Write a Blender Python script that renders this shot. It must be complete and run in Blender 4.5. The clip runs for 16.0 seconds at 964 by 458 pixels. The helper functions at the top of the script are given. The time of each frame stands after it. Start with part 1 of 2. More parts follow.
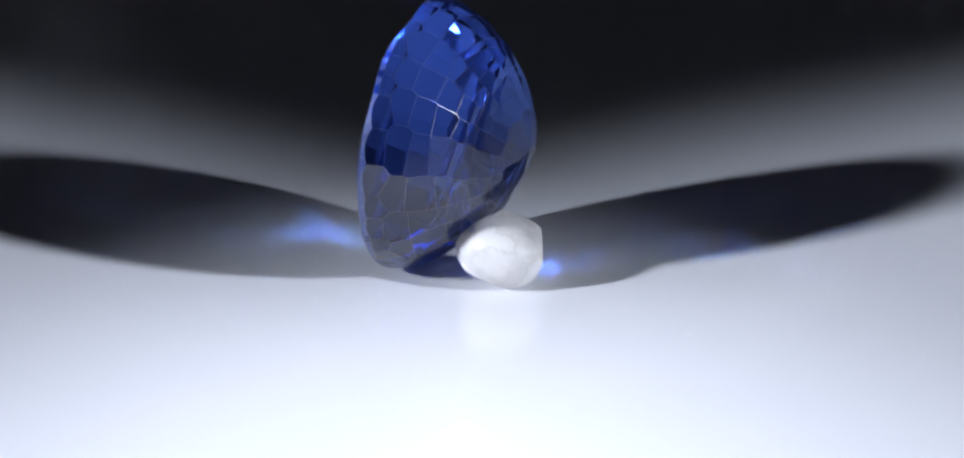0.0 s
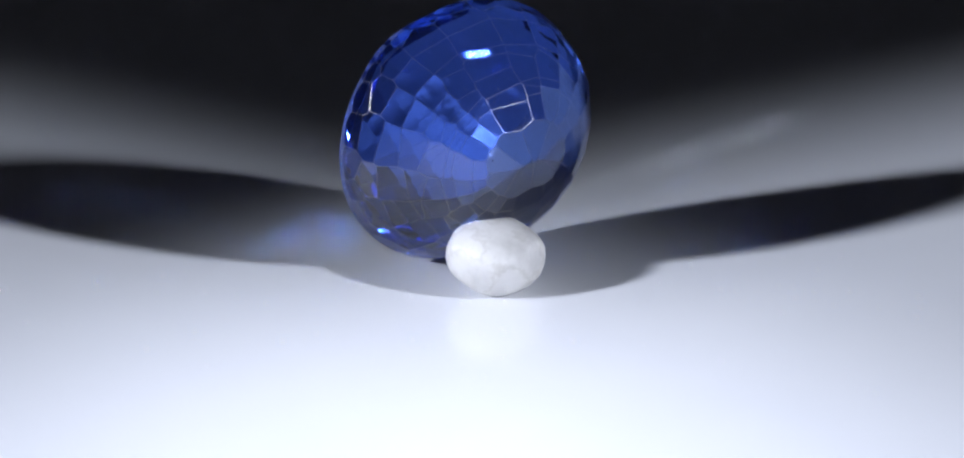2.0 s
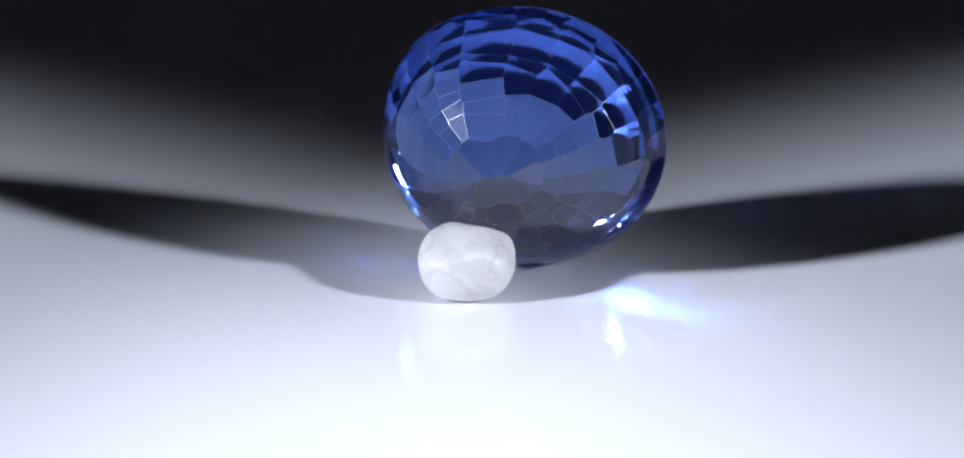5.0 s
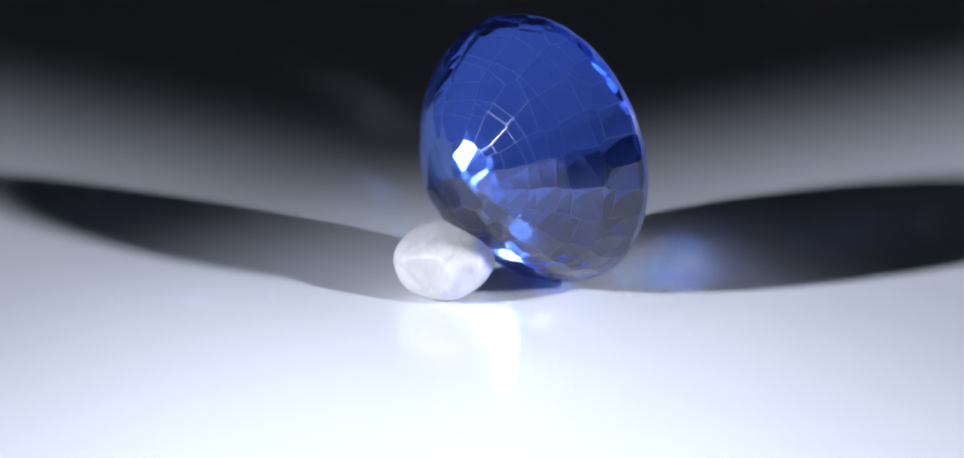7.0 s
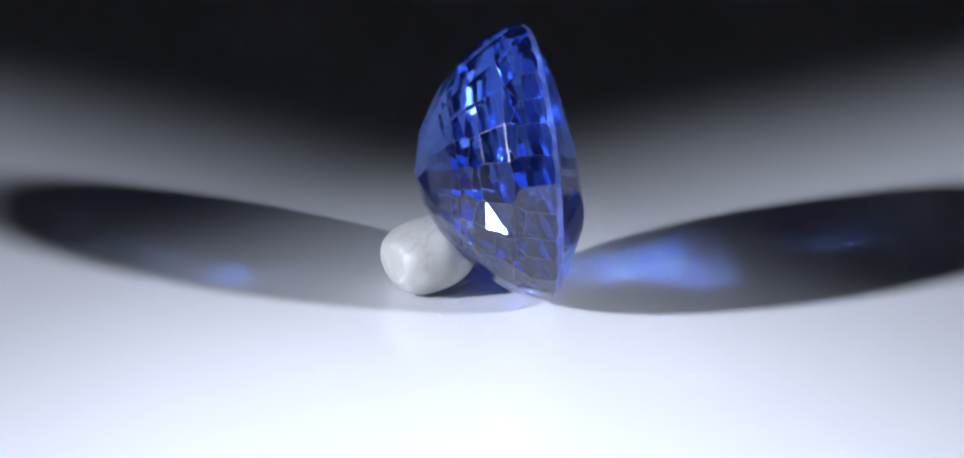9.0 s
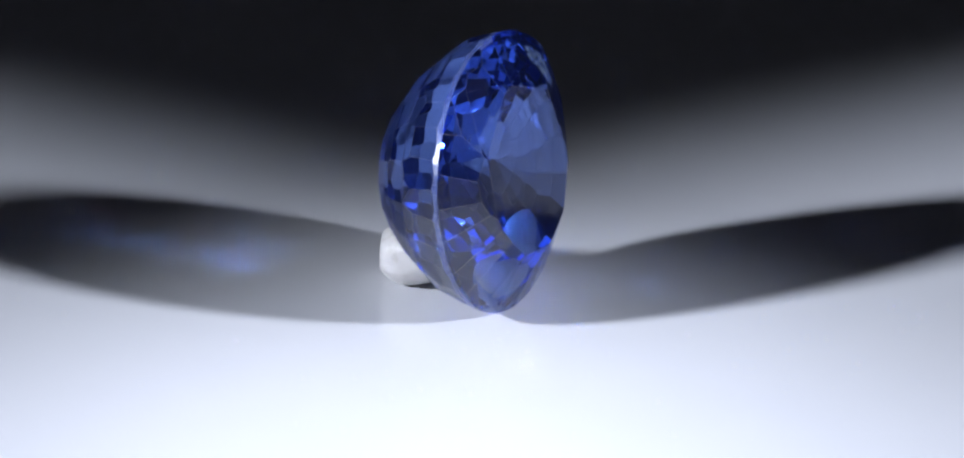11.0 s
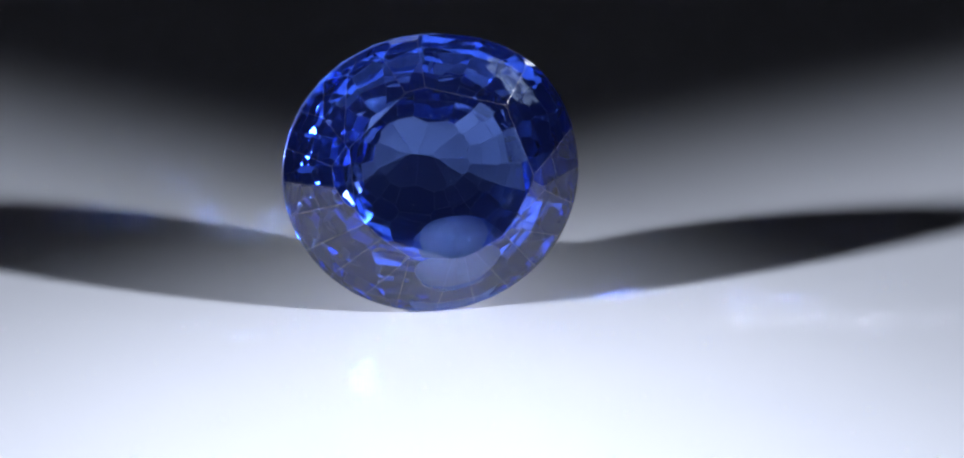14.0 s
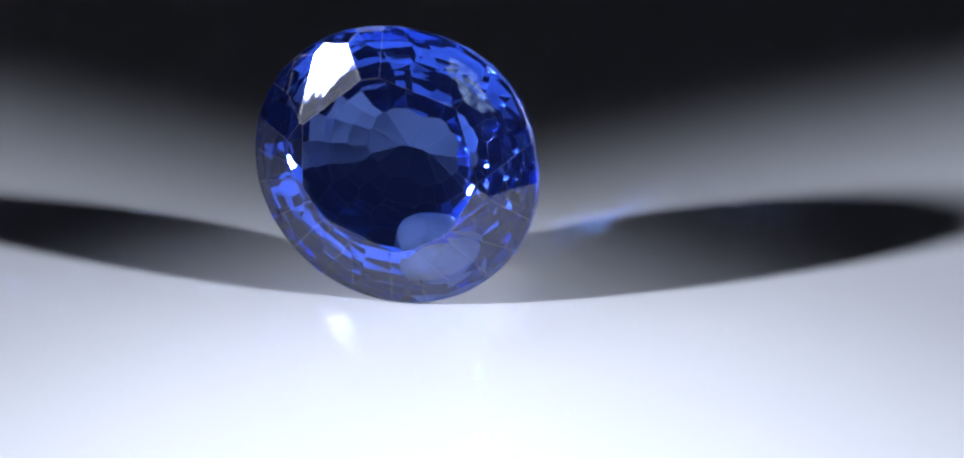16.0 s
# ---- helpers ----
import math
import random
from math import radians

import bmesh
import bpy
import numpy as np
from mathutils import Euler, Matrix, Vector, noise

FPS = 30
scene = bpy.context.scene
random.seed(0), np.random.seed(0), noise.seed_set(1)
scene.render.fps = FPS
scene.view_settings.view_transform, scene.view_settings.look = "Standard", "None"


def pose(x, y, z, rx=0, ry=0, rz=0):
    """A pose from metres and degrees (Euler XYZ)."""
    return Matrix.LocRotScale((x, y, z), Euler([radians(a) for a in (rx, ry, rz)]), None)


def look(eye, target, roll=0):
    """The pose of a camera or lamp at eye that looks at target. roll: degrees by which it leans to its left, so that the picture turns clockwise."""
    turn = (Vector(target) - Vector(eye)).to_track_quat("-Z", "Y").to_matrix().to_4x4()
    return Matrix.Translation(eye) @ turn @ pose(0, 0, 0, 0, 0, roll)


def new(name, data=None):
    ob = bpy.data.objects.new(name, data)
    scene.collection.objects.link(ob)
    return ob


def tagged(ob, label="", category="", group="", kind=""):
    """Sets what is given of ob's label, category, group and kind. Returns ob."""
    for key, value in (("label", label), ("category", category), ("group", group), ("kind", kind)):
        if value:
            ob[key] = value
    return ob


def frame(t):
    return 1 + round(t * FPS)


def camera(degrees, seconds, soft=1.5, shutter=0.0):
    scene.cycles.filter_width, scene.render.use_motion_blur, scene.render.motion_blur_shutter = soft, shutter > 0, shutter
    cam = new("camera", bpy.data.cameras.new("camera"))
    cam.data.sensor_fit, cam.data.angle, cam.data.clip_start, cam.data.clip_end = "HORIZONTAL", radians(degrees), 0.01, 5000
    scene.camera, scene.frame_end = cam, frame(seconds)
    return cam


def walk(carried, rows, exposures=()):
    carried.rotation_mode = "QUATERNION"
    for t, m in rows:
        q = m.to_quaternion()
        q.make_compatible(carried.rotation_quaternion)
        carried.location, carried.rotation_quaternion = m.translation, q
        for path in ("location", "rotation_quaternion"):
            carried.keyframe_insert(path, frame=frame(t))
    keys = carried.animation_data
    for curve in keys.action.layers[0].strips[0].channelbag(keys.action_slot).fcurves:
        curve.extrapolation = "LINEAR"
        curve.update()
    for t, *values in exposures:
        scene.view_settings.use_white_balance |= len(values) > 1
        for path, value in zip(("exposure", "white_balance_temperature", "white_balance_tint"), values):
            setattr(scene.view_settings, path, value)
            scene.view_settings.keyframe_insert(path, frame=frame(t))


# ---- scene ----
MM = 0.001
U = 0.025 * MM            # plan unit: a fortieth of a millimetre

# ---- camera: fixed, macro lens, looking down on a small turntable ----
ELEV = radians(18.12)
DIST = 4826.4 * U
cam = camera(18.453, 16.0, soft=2.2)
right, ahead, above = Vector((1, 0, 0)), Vector((0, math.cos(ELEV), -math.sin(ELEV))), Vector((0, math.sin(ELEV), math.cos(ELEV)))
aim = right * (784 - 751.8) * U + above * (458.4 - 372) * U     # the turntable's axis meets its top at the origin
eye = aim - ahead * DIST
CAM_POSE = look(eye, aim)
walk(cam, [(0.0, CAM_POSE), (16.0, CAM_POSE)])

# ---- light: two small snooted lamps at the front corners, in a dark room ----
world = bpy.data.worlds.new("dark_room")
world.use_nodes = True
world.node_tree.nodes["Background"].inputs[0].default_value = (0.5, 0.55, 0.7, 1)
world.node_tree.nodes["Background"].inputs[1].default_value = 0.0
scene.world = world
scene.view_settings.exposure = 0.0
scene.cycles.sample_clamp_indirect, scene.cycles.blur_glossy = 0.0, 0.0
scene.cycles.use_guiding, scene.cycles.surface_guiding_probability = True, 0.5
scene.cycles.caustics_refractive = scene.cycles.caustics_reflective = True

LAMP_DIST, LAMP_ELEV = 8000 * U, radians(23.8)


def lamp(side, azimuth, power, swing, rise, blend):
    """A spot lamp at the right (side 1) or left (-1), turned off the stone by swing and rise degrees."""
    data = bpy.data.lights.new("spot_lamp", "SPOT")
    data.energy, data.shadow_soft_size = power, 10.5 * MM
    data.spot_size, data.spot_blend = radians(24.0), blend
    data.color = (0.865, 0.928, 1.11)
    az = radians(azimuth)
    place = LAMP_DIST * Vector((side * math.cos(LAMP_ELEV) * math.cos(az), -math.cos(LAMP_ELEV) * math.sin(az), math.sin(LAMP_ELEV)))
    c = -place.normalized()
    r = c.cross(Vector((0, 0, 1))).normalized()
    u = r.cross(c)
    way = c + r * side * math.tan(radians(swing)) + u * math.tan(radians(rise))
    ob = new("spot_lamp", data)
    ob.matrix_world = look(place, place + way)
    return look(place - way.normalized() * 12 * MM, place)


LAMP_HEADS = [lamp(1, 28.7, 3.10, -8.1, 7.15, 0.38), lamp(-1, 26.9, 3.56, -7.5, 7.05, 0.39)]


# ---- materials ----
def material(name):
    m = bpy.data.materials.new(name)
    m.use_nodes = True
    return m, m.node_tree, m.node_tree.nodes["Principled BSDF"]


def link(tree, a, b):
    tree.links.new(a, b)


def noise_node(tree, scale, detail=4.0, rough=0.55):
    co = tree.nodes.new("ShaderNodeTexCoord")
    n = tree.nodes.new("ShaderNodeTexNoise")
    n.inputs["Scale"].default_value, n.inputs["Detail"].default_value, n.inputs["Roughness"].default_value = scale, detail, rough
    link(tree, co.outputs["Object"], n.inputs["Vector"])
    return n


def ramp(tree, source, stops):
    r = tree.nodes.new("ShaderNodeValToRGB")
    els = r.color_ramp.elements
    while len(els) < len(stops):
        els.new(0.5)
    for e, (p, c) in zip(els, stops):
        e.position, e.color = p, (*c, 1)
    link(tree, source, r.inputs["Fac"])
    return r


def bump(tree, source, strength, distance, bsdf):
    b = tree.nodes.new("ShaderNodeBump")
    b.inputs["Strength"].default_value, b.inputs["Distance"].default_value = strength, distance
    link(tree, source, b.inputs["Height"])
    link(tree, b.outputs["Normal"], bsdf.inputs["Normal"])
    return b


def sapphire_glass():
    m, t, b = material("sapphire_crystal")
    t.nodes.remove(b)
    n = noise_node(t, 160.0, 2.0)
    r = ramp(t, n.outputs["Fac"], [(0.3, (0.41, 0.55, 0.93)), (0.7, (0.49, 0.62, 0.98))])
    inner = t.nodes.new("ShaderNodeBsdfRefraction")
    inner.inputs["IOR"].default_value, inner.inputs["Roughness"].default_value = 1.77, 0.05
    shine = t.nodes.new("ShaderNodeBsdfGlossy")
    shine.inputs["Roughness"].default_value = 0.0
    fresnel = t.nodes.new("ShaderNodeFresnel")
    fresnel.inputs["IOR"].default_value = 1.77
    gloss = ramp(t, fresnel.outputs[0], [(0.8, (0.95, 0.97, 1.0)), (1.0, (0.48, 0.63, 1.0))])     # total reflection inside the blue stone
    link(t, gloss.outputs["Color"], shine.inputs["Color"])
    glass = t.nodes.new("ShaderNodeMixShader")
    link(t, fresnel.outputs[0], glass.inputs[0])
    link(t, inner.outputs[0], glass.inputs[1])
    link(t, shine.outputs[0], glass.inputs[2])
    silk = t.nodes.new("ShaderNodeBsdfDiffuse")
    silk.inputs["Color"].default_value = (0.10, 0.17, 0.82, 1)
    mix = t.nodes.new("ShaderNodeMixShader")
    mix.inputs[0].default_value = 0.014
    link(t, r.outputs["Color"], inner.inputs["Color"])
    wave = noise_node(t, 800.0, 4.0, 0.72)
    rough = bump(t, wave.outputs["Fac"], 0.26, 0.006 * MM, inner)
    link(t, rough.outputs["Normal"], shine.inputs["Normal"])
    link(t, rough.outputs["Normal"], fresnel.inputs["Normal"])
    link(t, glass.outputs[0], mix.inputs[1])
    link(t, silk.outputs[0], mix.inputs[2])
    link(t, mix.outputs[0], t.nodes["Material Output"].inputs["Surface"])
    return m


def ground_glass(name, rough, clear=1.0):
    m, t, b = material(name)
    n = noise_node(t, 2500.0, 3.0)
    r = ramp(t, n.outputs["Fac"], [(0.3, (0.12, 0.2, 0.75)), (0.7, (0.3, 0.4, 0.85))])
    link(t, r.outputs["Color"], b.inputs["Base Color"])
    b.inputs["Transmission Weight"].default_value = clear
    b.inputs["IOR"].default_value = 1.77
    b.inputs["Roughness"].default_value = rough
    bump(t, n.outputs["Fac"], 0.3, 0.03 * MM, b)
    return m


def milky_stone():
    m, t, b = material("milky_stone")
    n = noise_node(t, 420.0, 6.0, 0.65)
    r = ramp(t, n.outputs["Fac"], [(0.32, (0.43, 0.42, 0.40)), (0.5, (0.53, 0.52, 0.50)), (0.7, (0.60, 0.59, 0.57))])
    vein = noise_node(t, 260.0, 5.0, 0.6)
    line = ramp(t, vein.outputs["Fac"], [(0.47, (1.0, 1.0, 1.0)), (0.5, (0.72, 0.70, 0.66)), (0.53, (1.0, 1.0, 1.0))])
    tone = t.nodes.new("ShaderNodeMix")
    tone.data_type, tone.blend_type = "RGBA", "MULTIPLY"
    tone.inputs["Factor"].default_value = 0.5
    link(t, r.outputs["Color"], tone.inputs[6])
    link(t, line.outputs["Color"], tone.inputs[7])
    link(t, tone.outputs[2], b.inputs["Base Color"])
    b.inputs["Subsurface Weight"].default_value = 0.5
    b.inputs["Subsurface Radius"].default_value = (1.0, 1.0, 1.0)
    b.inputs["Subsurface Scale"].default_value = 0.7 * MM
    b.inputs["Roughness"].default_value = 0.46
    fine = noise_node(t, 1800.0, 4.0)
    bump(t, fine.outputs["Fac"], 0.35, 0.05 * MM, b)
    return m


def white_acrylic():
    m, t, b = material("white_acrylic")
    n = noise_node(t, 60.0, 3.0)
    r = ramp(t, n.outputs["Fac"], [(0.3, (0.79, 0.80, 0.82)), (0.7, (0.83, 0.835, 0.85))])
    link(t, r.outputs["Color"], b.inputs["Base Color"])
    g = noise_node(t, 900.0, 5.0)
    rr = ramp(t, g.outputs["Fac"], [(0.3, (0.13, 0.13, 0.13)), (0.7, (0.18, 0.18, 0.18))])
    link(t, rr.outputs["Color"], b.inputs["Roughness"])
    b.inputs["IOR"].default_value = 1.49
    return m


def grey_cloth():
    m, t, b = material("grey_cloth")
    n = noise_node(t, 900.0, 4.0)
    r = ramp(t, n.outputs["Fac"], [(0.3, (0.30, 0.29, 0.33)), (0.7, (0.38, 0.36, 0.41))])
    link(t, r.outputs["Color"], b.inputs["Base Color"])
    b.inputs["Roughness"].default_value = 0.95
    return m


def fracture():
    m, t, b = material("healed_fracture")
    n = noise_node(t, 2600.0, 6.0, 0.7)
    r = ramp(t, n.outputs["Fac"], [(0.35, (0.16, 0.28, 0.66)), (0.65, (0.40, 0.54, 0.84))])
    link(t, r.outputs["Color"], b.inputs["Base Color"])
    hole = ramp(t, n.outputs["Fac"], [(0.38, (0.03, 0.03, 0.03)), (0.68, (0.24, 0.24, 0.24))])
    link(t, hole.outputs["Color"], b.inputs["Alpha"])
    b.inputs["Roughness"].default_value = 0.3
    return m


def speck():
    m, t, b = material("pale_speck")
    n = noise_node(t, 5000.0, 2.0)
    r = ramp(t, n.outputs["Fac"], [(0.3, (0.5, 0.58, 0.75)), (0.7, (0.75, 0.8, 0.9))])
    link(t, r.outputs["Color"], b.inputs["Base Color"])
    b.inputs["Roughness"].default_value = 0.15
    return m


def black_enamel():
    m, t, b = material("black_enamel")
    n = noise_node(t, 300.0, 3.0)
    r = ramp(t, n.outputs["Fac"], [(0.3, (0.02, 0.02, 0.022)), (0.7, (0.035, 0.035, 0.04))])
    link(t, r.outputs["Color"], b.inputs["Base Color"])
    b.inputs["Roughness"].default_value = 0.4
    return m


def fill_glow():
    """Glow added round each lamp's bright core to lift shadows and facet reflections."""
    m, t, b = material("added_lamp_glow")
    n = noise_node(t, 200.0, 2.0)
    r = ramp(t, n.outputs["Fac"], [(0.3, (0.84, 0.92, 1.0)), (0.7, (0.9, 0.95, 1.0))])
    link(t, r.outputs["Color"], b.inputs["Emission Color"])
    b.inputs["Emission Strength"].default_value = 1.4
    return m


ENAMEL, FILL_GLOW = black_enamel(), fill_glow()
SAPPHIRE, GIRDLE, MILKY, ACRYLIC, CLOTH = sapphire_glass(), ground_glass("ground_girdle", 0.22, 0.85), milky_stone(), white_acrylic(), grey_cloth()
FEATHER, SPECK, WORN = fracture(), speck(), ground_glass("worn_edge", 0.30)


def mesh_of(name, bm, *mats):
    me = bpy.data.meshes.new(name)
    bm.normal_update()
    bm.to_mesh(me)
    bm.free()
    for m in mats:
        me.materials.append(m)
    return me


def part(name, bm, mat, parent, label=""):
    ob = new(name, mesh_of(name, bm, mat))
    ob.parent = parent
    return tagged(ob, label)


# ---- the setting ----
def slab(name, x0, x1, y0, y1, z0, z1, mat, label):
    bm = bmesh.new()
    bmesh.ops.create_cube(bm, size=1.0)
    for v in bm.verts:
        v.co = Vector((x0 if v.co.x < 0 else x1, y0 if v.co.y < 0 else y1, z0 if v.co.z < 0 else z1))
    return tagged(new(name, mesh_of(name, bm, mat)), label, name.split("_")[0], kind="structure")


W = 0.36
slab("floor", -W, W, -W, W, -0.012, 0.0, ACRYLIC, "glossy white acrylic display top with soft reflections")
# unseen walls and roof, added: their cloth bounces light into the shadows
slab("wall_north", -W, W, W, W + 0.01, -0.012, 0.42, CLOTH, "unseen grey cloth wall added behind the floor")
slab("wall_south", -W, W, -W - 0.01, -W, -0.012, 0.42, CLOTH, "unseen grey cloth wall added to close the set")
slab("wall_east", W, W + 0.01, -W - 0.01, W + 0.01, -0.012, 0.42, CLOTH, "unseen grey cloth wall added to close the set")
slab("wall_west", -W - 0.01, -W, -W - 0.01, W + 0.01, -0.012, 0.42, CLOTH, "unseen grey cloth wall added to close the set")
slab("ceiling", -W - 0.01, W + 0.01, -W - 0.01, W + 0.01, 0.42, 0.43, CLOTH, "unseen grey cloth roof added to close the set")


# ---- unseen bodies added to the two lamps ----
def turned(rings, segments=48):
    """A shell of revolution about z through (radius, height) rings."""
    bm = bmesh.new()
    rows = [[bm.verts.new((r * math.cos(2 * math.pi * i / segments), r * math.sin(2 * math.pi * i / segments), z)) for i in range(segments)] for r, z in rings]
    for a, b in zip(rows, rows[1:]):
        for i in range(segments):
            f = bm.faces.new((a[i], a[i - 1], b[i - 1], b[i]))
            f.smooth = True
    return bm


def lamp_head(m):
    """An unseen round lamp head, added behind its light, opening along -z."""
    ob = tagged(new("spot_lamp_head"), "unseen round black lamp head with an added glowing disc", "lamp", "lamps at the front corners")
    part("housing", turned([(17 * MM, 0.5 * MM), (25 * MM, -2 * MM), (26.5 * MM, -2 * MM), (27 * MM, 8 * MM), (24 * MM, 30 * MM), (12 * MM, 44 * MM), (0.5 * MM, 46 * MM)]), ENAMEL, ob)
    foot = m.translation
    pole = turned([(3 * MM, 0.0), (3 * MM, foot.z - 26 * MM)], 24)
    base = turned([(0.2 * MM, 9 * MM), (28 * MM, 8 * MM), (30 * MM, 6 * MM), (30 * MM, 0.0)])
    for bm in (pole, base):
        bmesh.ops.transform(bm, matrix=m.inverted() @ Matrix.Translation((foot.x, foot.y, 0.0)), verts=bm.verts)
    part("pole", pole, ENAMEL, ob)
    part("base_plate", base, ENAMEL, ob)
    # added fill: this disc glows to lighten shadows and grey the facets
    part("diffuser", turned([(17 * MM, 0.0), (0.2 * MM, 0.0)]), FILL_GLOW, ob, "added white glow disc that fills the shadows")
    ob.matrix_world = m
    return ob


for head in LAMP_HEADS:
    lamp_head(head)


# ---- the cut stone ----
SEMI_A, SEMI_B, ROLL = 238.0, 221.0, radians(-12.6)
CROWN = 44.0
# rows of the pavilion: rim radius, depth at the steep side, depth at the side that is ground shallower
PAVILION = [(1.0, 5.0, 5.0), (0.95, 37.0, 37.0), (0.90, 60.5, 60.0), (0.80, 91.0, 90.0), (0.70, 115.5, 113.5), (0.60, 136.0, 132.5),
            (0.50, 153.5, 149.0), (0.40, 167.5, 162.5), (0.26, 182.0, 179.0), (0.0, 195.0, 194.0)]
PHASE = [-1.7, 3.5, 3.0, 3.0, 1.0, 1.0, 1.0, 1.0, 1.0]
SECTORS = 20
KEEL = 0.09


def cut(bm, point, normal):
    """Grind one flat facet: take away what lies outside the plane and close the cut."""
    geom = bm.verts[:] + bm.edges[:] + bm.faces[:]
    got = bmesh.ops.bisect_plane(bm, geom=geom, dist=1e-6, plane_co=point, plane_no=normal, clear_outer=True)
    edges = [e for e in got["geom_cut"] if isinstance(e, bmesh.types.BMEdge)]
    if len(edges) > 2:
        bmesh.ops.edgeloop_fill(bm, edges=edges)


def bulge(a):
    """The outline is a little squarer than an ellipse on one shoulder."""
    b = a + ROLL
    return 1 + 0.036 * math.sin(2 * b) ** 2 if math.sin(b) > 0 < math.cos(b) else 1.0


def sapphire():
    bm = bmesh.new()
    bmesh.ops.create_cube(bm, size=4.0)
    for i in range(90):
        a = math.pi * i / 45
        h = bulge(a)
        cut(bm, (math.cos(a) * h, math.sin(a) * h, 0), (math.cos(a), math.sin(a), 0))
    k = 1 / 225.0
    hc = CROWN * k
    table = 0.654
    rng = random.Random(4)
    dip = 0.093
    cut(bm, (0, 0, hc), (0.0, dip, 1))

    def facet(angle, r0, z0, slope, sign, jitter=0.0):
        a = angle + rng.uniform(-jitter, jitter)
        n = Vector((math.cos(a) * slope, math.sin(a) * slope, sign)).normalized()
        r0 *= bulge(a)
        cut(bm, (math.cos(a) * r0, math.sin(a) * r0, z0), n)

    turn = radians(132.0)
    for i in range(8):
        a = turn + (i + 0.5) * math.pi / 4 - (radians(9) if i == 0 else 0.0)      # hand-cut: two of the eight stray
        slope = (hc - dip * table * math.sin(a) - 0.012) / (0.995 - table) * (1.1 if i == 6 else 1.0)
        facet(a, 0.995, 0.012, slope, 1, 0.004)
    for i in range(8):
        a, r0 = turn + i * math.pi / 4, table * math.cos(math.pi / 8)
        facet(a, r0, hc - dip * r0 * math.sin(a), 0.347 - 0.06 * math.sin(a - turn), 1, 0.0)
    for i in range(24):
        facet(turn + (i + 0.5) * math.pi / 12, 0.988, 0.012, 0.523 + rng.uniform(-0.03, 0.03), 1, 0.015)
    for (r0, *deep0), (r1, *deep1), phase in zip(PAVILION, PAVILION[1:], PHASE):
        sectors = 30 if r0 == 1.0 else SECTORS if r0 > 0.3 else SECTORS // 2
        for i in range(sectors):
            a = 2 * math.pi * i / sectors + radians(phase)
            w = min(max((math.sin(a + ROLL) + 0.4) / 0.7, 0.0), 1.0)
            d0, d1 = (d[0] + (d[1] - d[0]) * w for d in (deep0, deep1))
            slope = (d1 - d0) * k / (r0 - r1)
            if r0 == 1.0:
                slope *= 1 + 0.25 * (1 + math.cos(a - radians(33)))
            rim = r0 + rng.uniform(-0.003, 0.003) + KEEL * d0 / 200.0 * abs(math.cos(a))
            facet(a, rim, -d0 * k, slope * rng.uniform(0.965, 1.035), -1, 0.015)
    bmesh.ops.dissolve_limit(bm, angle_limit=radians(0.3), verts=bm.verts[:], edges=bm.edges[:])
    cr, sr = math.cos(ROLL), math.sin(ROLL)
    for v in bm.verts:
        x, y, z = v.co.x * SEMI_A, v.co.y * SEMI_B, v.co.z * 225.0
        v.co = Vector((x * cr - y * sr, x * sr + y * cr + max(-z, 0.0) * 0.02, z)) * U
    bmesh.ops.remove_doubles(bm, verts=bm.verts[:], dist=5 * U)
    bmesh.ops.bevel(bm, geom=bm.edges[:], offset=0.24 * U, segments=1, affect="EDGES", clamp_overlap=False, material=1)
    bm.normal_update()
    face = Vector((0.0, dip * 225.0 / SEMI_B, 1.0)).normalized()

    def zone(f):
        z = f.calc_center_median().z / U
        if f.normal.dot(face) > 0.9995:
            return "table"
        if z > 3.2:
            return "crown"
        return "girdle" if z > -6.0 else "pavilion"

    ob = tagged(new("sapphire"), "faceted oval blue sapphire standing on edge against a white pebble", "gemstone")
    made = {}
    for name, mat, label in (("pavilion", SAPPHIRE, "step-cut deep blue pavilion"), ("girdle", GIRDLE, "finely ground girdle edge"),
                             ("crown", SAPPHIRE, ""), ("table", SAPPHIRE, "large polished table facet")):
        piece = bm.copy()
        piece.normal_update()
        bmesh.ops.delete(piece, geom=[f for f in piece.faces if zone(f) != name], context="FACES")
        made[name] = part(name, piece, mat, made["crown"] if name == "table" else ob, label)
        made[name].data.materials.append(WORN)
    crown_planes = [(f.normal.copy(), f.calc_center_median().dot(f.normal)) for f in bm.faces if f.normal.z > 0.3 and f.material_index == 0]
    bm.free()
    feather(ob, crown_planes)
    pinpoints(ob)
    return ob


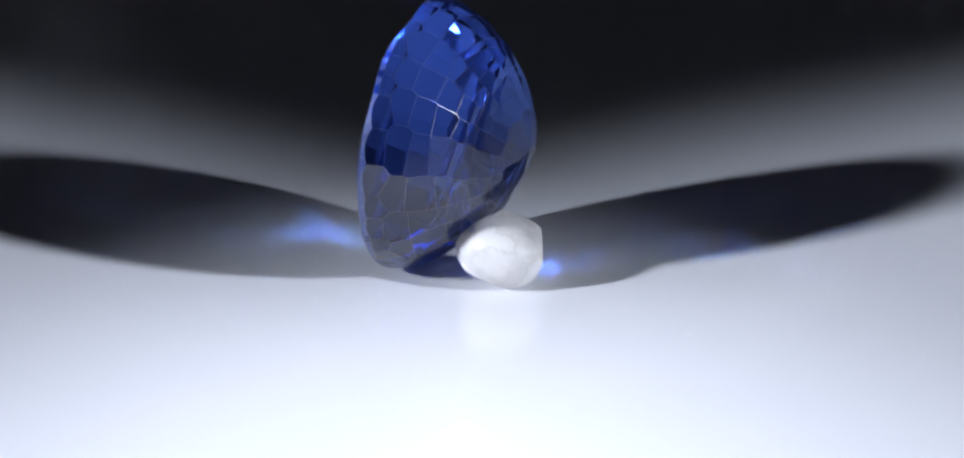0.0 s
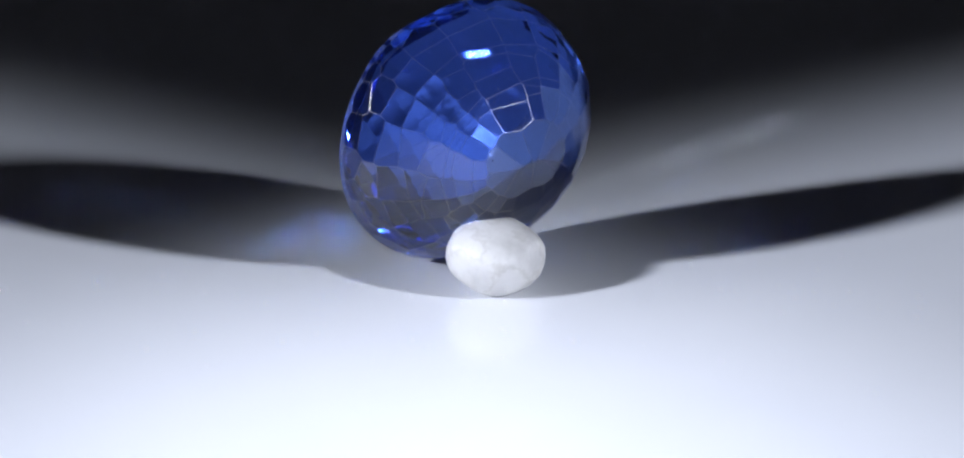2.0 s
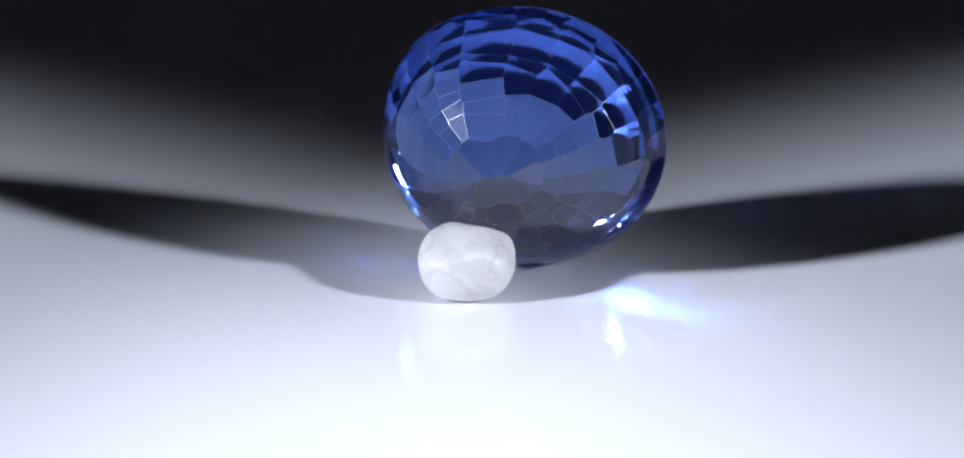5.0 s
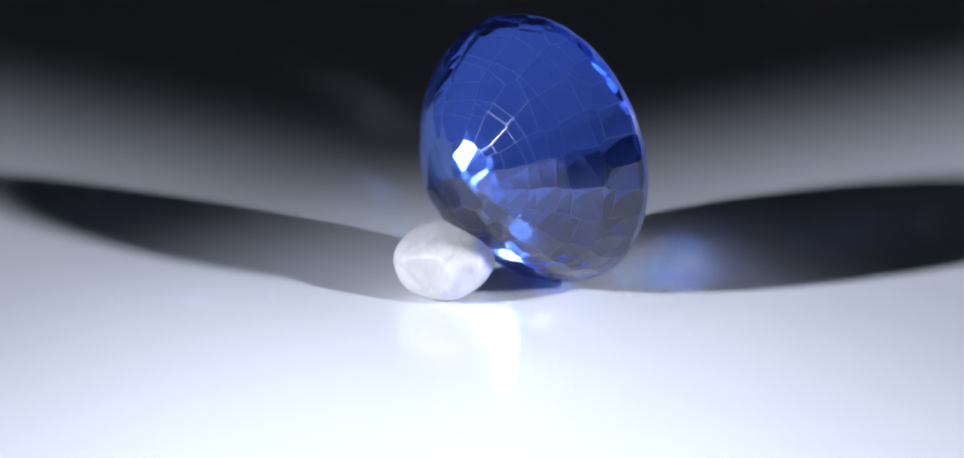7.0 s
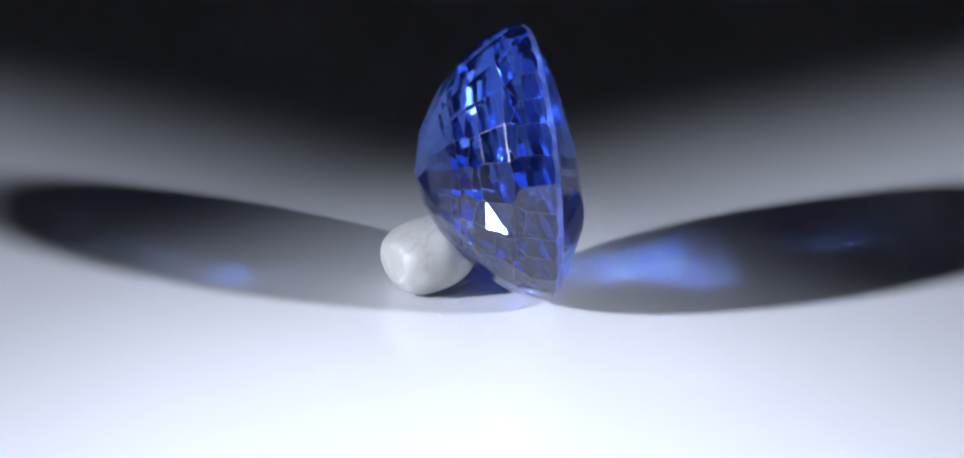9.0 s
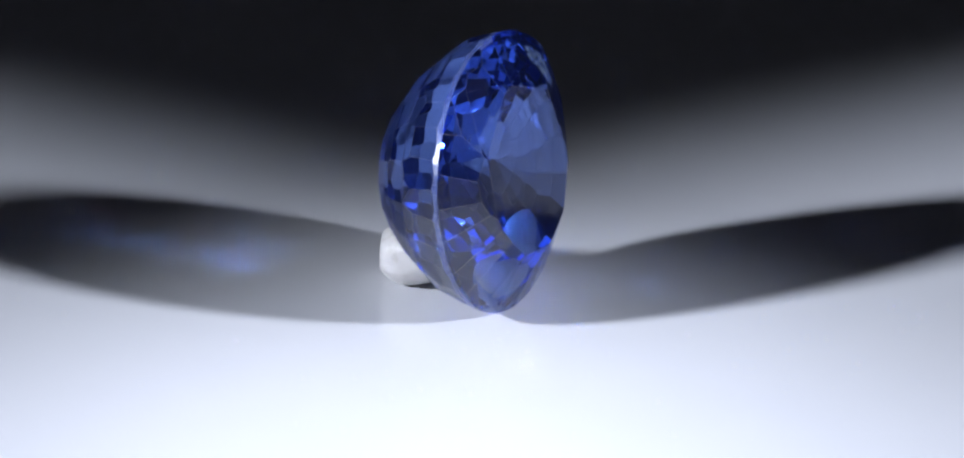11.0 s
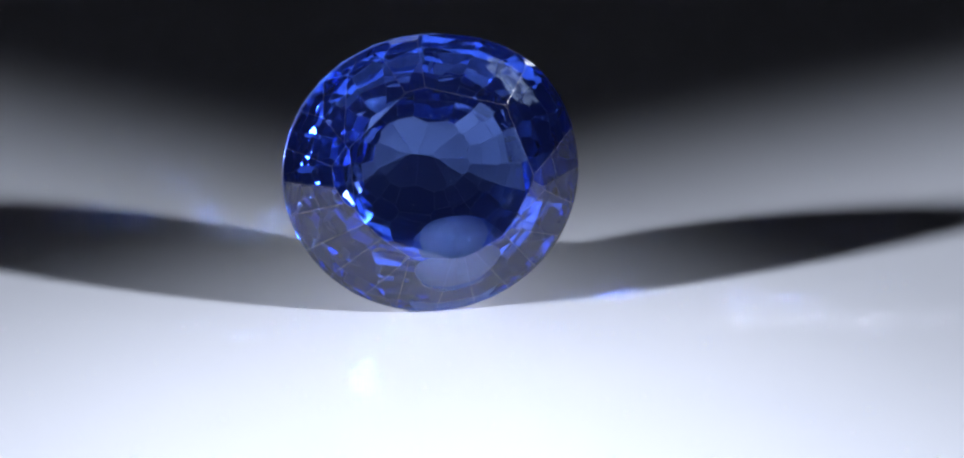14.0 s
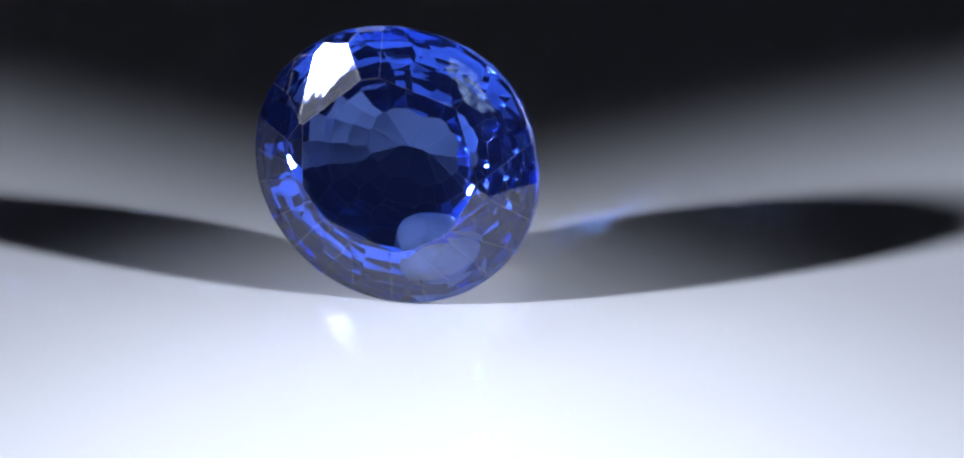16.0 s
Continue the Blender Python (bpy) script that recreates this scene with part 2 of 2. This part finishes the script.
def feather(stone_ob, planes):
    """A ragged frosted chip that breaks the surface of the crown near the girdle."""
    bm = bmesh.new()
    bmesh.ops.create_grid(bm, x_segments=34, y_segments=34, size=1.0)
    drop = [v for v in bm.verts if v.co.length > 0.78 + 0.4 * noise.noise(Vector((math.atan2(v.co.y, v.co.x) * 1.3, 2.0, 7.0)))
            + 0.15 * noise.noise(v.co * 6)]
    bmesh.ops.delete(bm, geom=drop, context="VERTS")
    a = radians(44)
    out, along = Vector((math.cos(a), math.sin(a), 0)), Vector((-math.sin(a), math.cos(a), 0))
    for v in bm.verts:
        x, y = v.co.x, v.co.y
        p = (out * (192 + 24 * x - 9 * y * y) + along * (14 + 62 * y)) * U
        z = min((d - n.x * p.x - n.y * p.y) / n.z for n, d in planes)
        p.z = z + (0.5 + 0.8 * abs(noise.noise(Vector((x * 9, y * 9, 4.0))))) * U
        v.co = p
    part("feather", bm, FEATHER, stone_ob, "pale ragged frosted chip on the crown")


def pinpoints(stone_ob):
    """Tiny pale specks scattered inside the stone."""
    rng = random.Random(23)
    bm = bmesh.new()
    for i in range(34):
        r, a = 150 * math.sqrt(rng.random()), rng.uniform(0, 6.283)
        depth = rng.uniform(-120, 5)
        k = 1 + depth / 260
        p = Vector((r * k * math.cos(a), r * k * math.sin(a), depth)) * U
        m = Matrix.Translation(p) @ Euler((rng.uniform(0, 3), rng.uniform(0, 3), 0)).to_matrix().to_4x4()
        m = m @ Matrix.Diagonal((1, rng.uniform(0.5, 1), rng.uniform(1, 2.5), 1))
        bmesh.ops.create_icosphere(bm, subdivisions=1, radius=rng.uniform(0.5, 1.3) * U, matrix=m)
    tagged(part("pinpoints", bm, SPECK, stone_ob, "tiny pale specks inside the stone"), kind="stuff")


# ---- the pebble that props it ----
def pebble():
    bm = bmesh.new()
    bmesh.ops.create_icosphere(bm, subdivisions=5, radius=1.0)
    q = 2.45
    worn = Vector((-0.93, -0.18, 0.32)).normalized()      # one end is worn flat
    for v in bm.verts:
        d = v.co.normalized()
        s = (abs(d.x) ** q + abs(d.y) ** q + abs(d.z) ** q) ** (-1 / q)
        w = 1 + 0.035 * noise.noise(d * 1.4 + Vector((3, 1, 2))) + 0.012 * noise.noise(d * 4.0)
        v.co = Vector((d.x * 72.5, d.y * 77.0, d.z * 54.0)) * s * w * U
        over = v.co.dot(worn) - 65.0 * U
        if over > 0.0:
            v.co -= worn * over * 0.9
    for f in bm.faces:
        f.smooth = True
    ob = new("pebble", mesh_of("pebble", bm, MILKY))
    return tagged(ob, "small milky white pebble with grey veins and a flat end", "stone")


stone, prop = sapphire(), pebble()

# ---- the turntable's turn ----
TURN, START = 16.72, 158.69      # degrees a second, clockwise; heading of the table facet at the start
LEAN = radians(3.96)
STONE_IN = Matrix(((0, -math.sin(LEAN), math.cos(LEAN)), (1, 0, 0), (0, math.cos(LEAN), math.sin(LEAN)))).to_4x4()
PROP_IN = pose(0, 0, 0, 0, 0, math.degrees(0.188)) @ pose(0, 0, 0, 0, -math.degrees(0.289), 0)


def seated(ob, m, x, y):
    """m with its thing set down on the floor at x, y of the turning plan."""
    low = min((m @ v.co).z for o in (ob, *ob.children_recursive) if o.data for v in o.data.vertices)
    return Matrix.Translation((x * U, y * U, -low)) @ m


STONE_IN = seated(stone, STONE_IN, 108.9, -75.4)
PROP_IN = seated(prop, PROP_IN, -59.5, -24.3)


def motions():
    times = [i * 0.25 for i in range(65)]
    walk(stone, [(t, pose(0, 0, 0, 0, 0, START - TURN * t) @ STONE_IN) for t in times])
    walk(prop, [(t, pose(0, 0, 0, 0, 0, START - TURN * t) @ PROP_IN) for t in times])


motions()
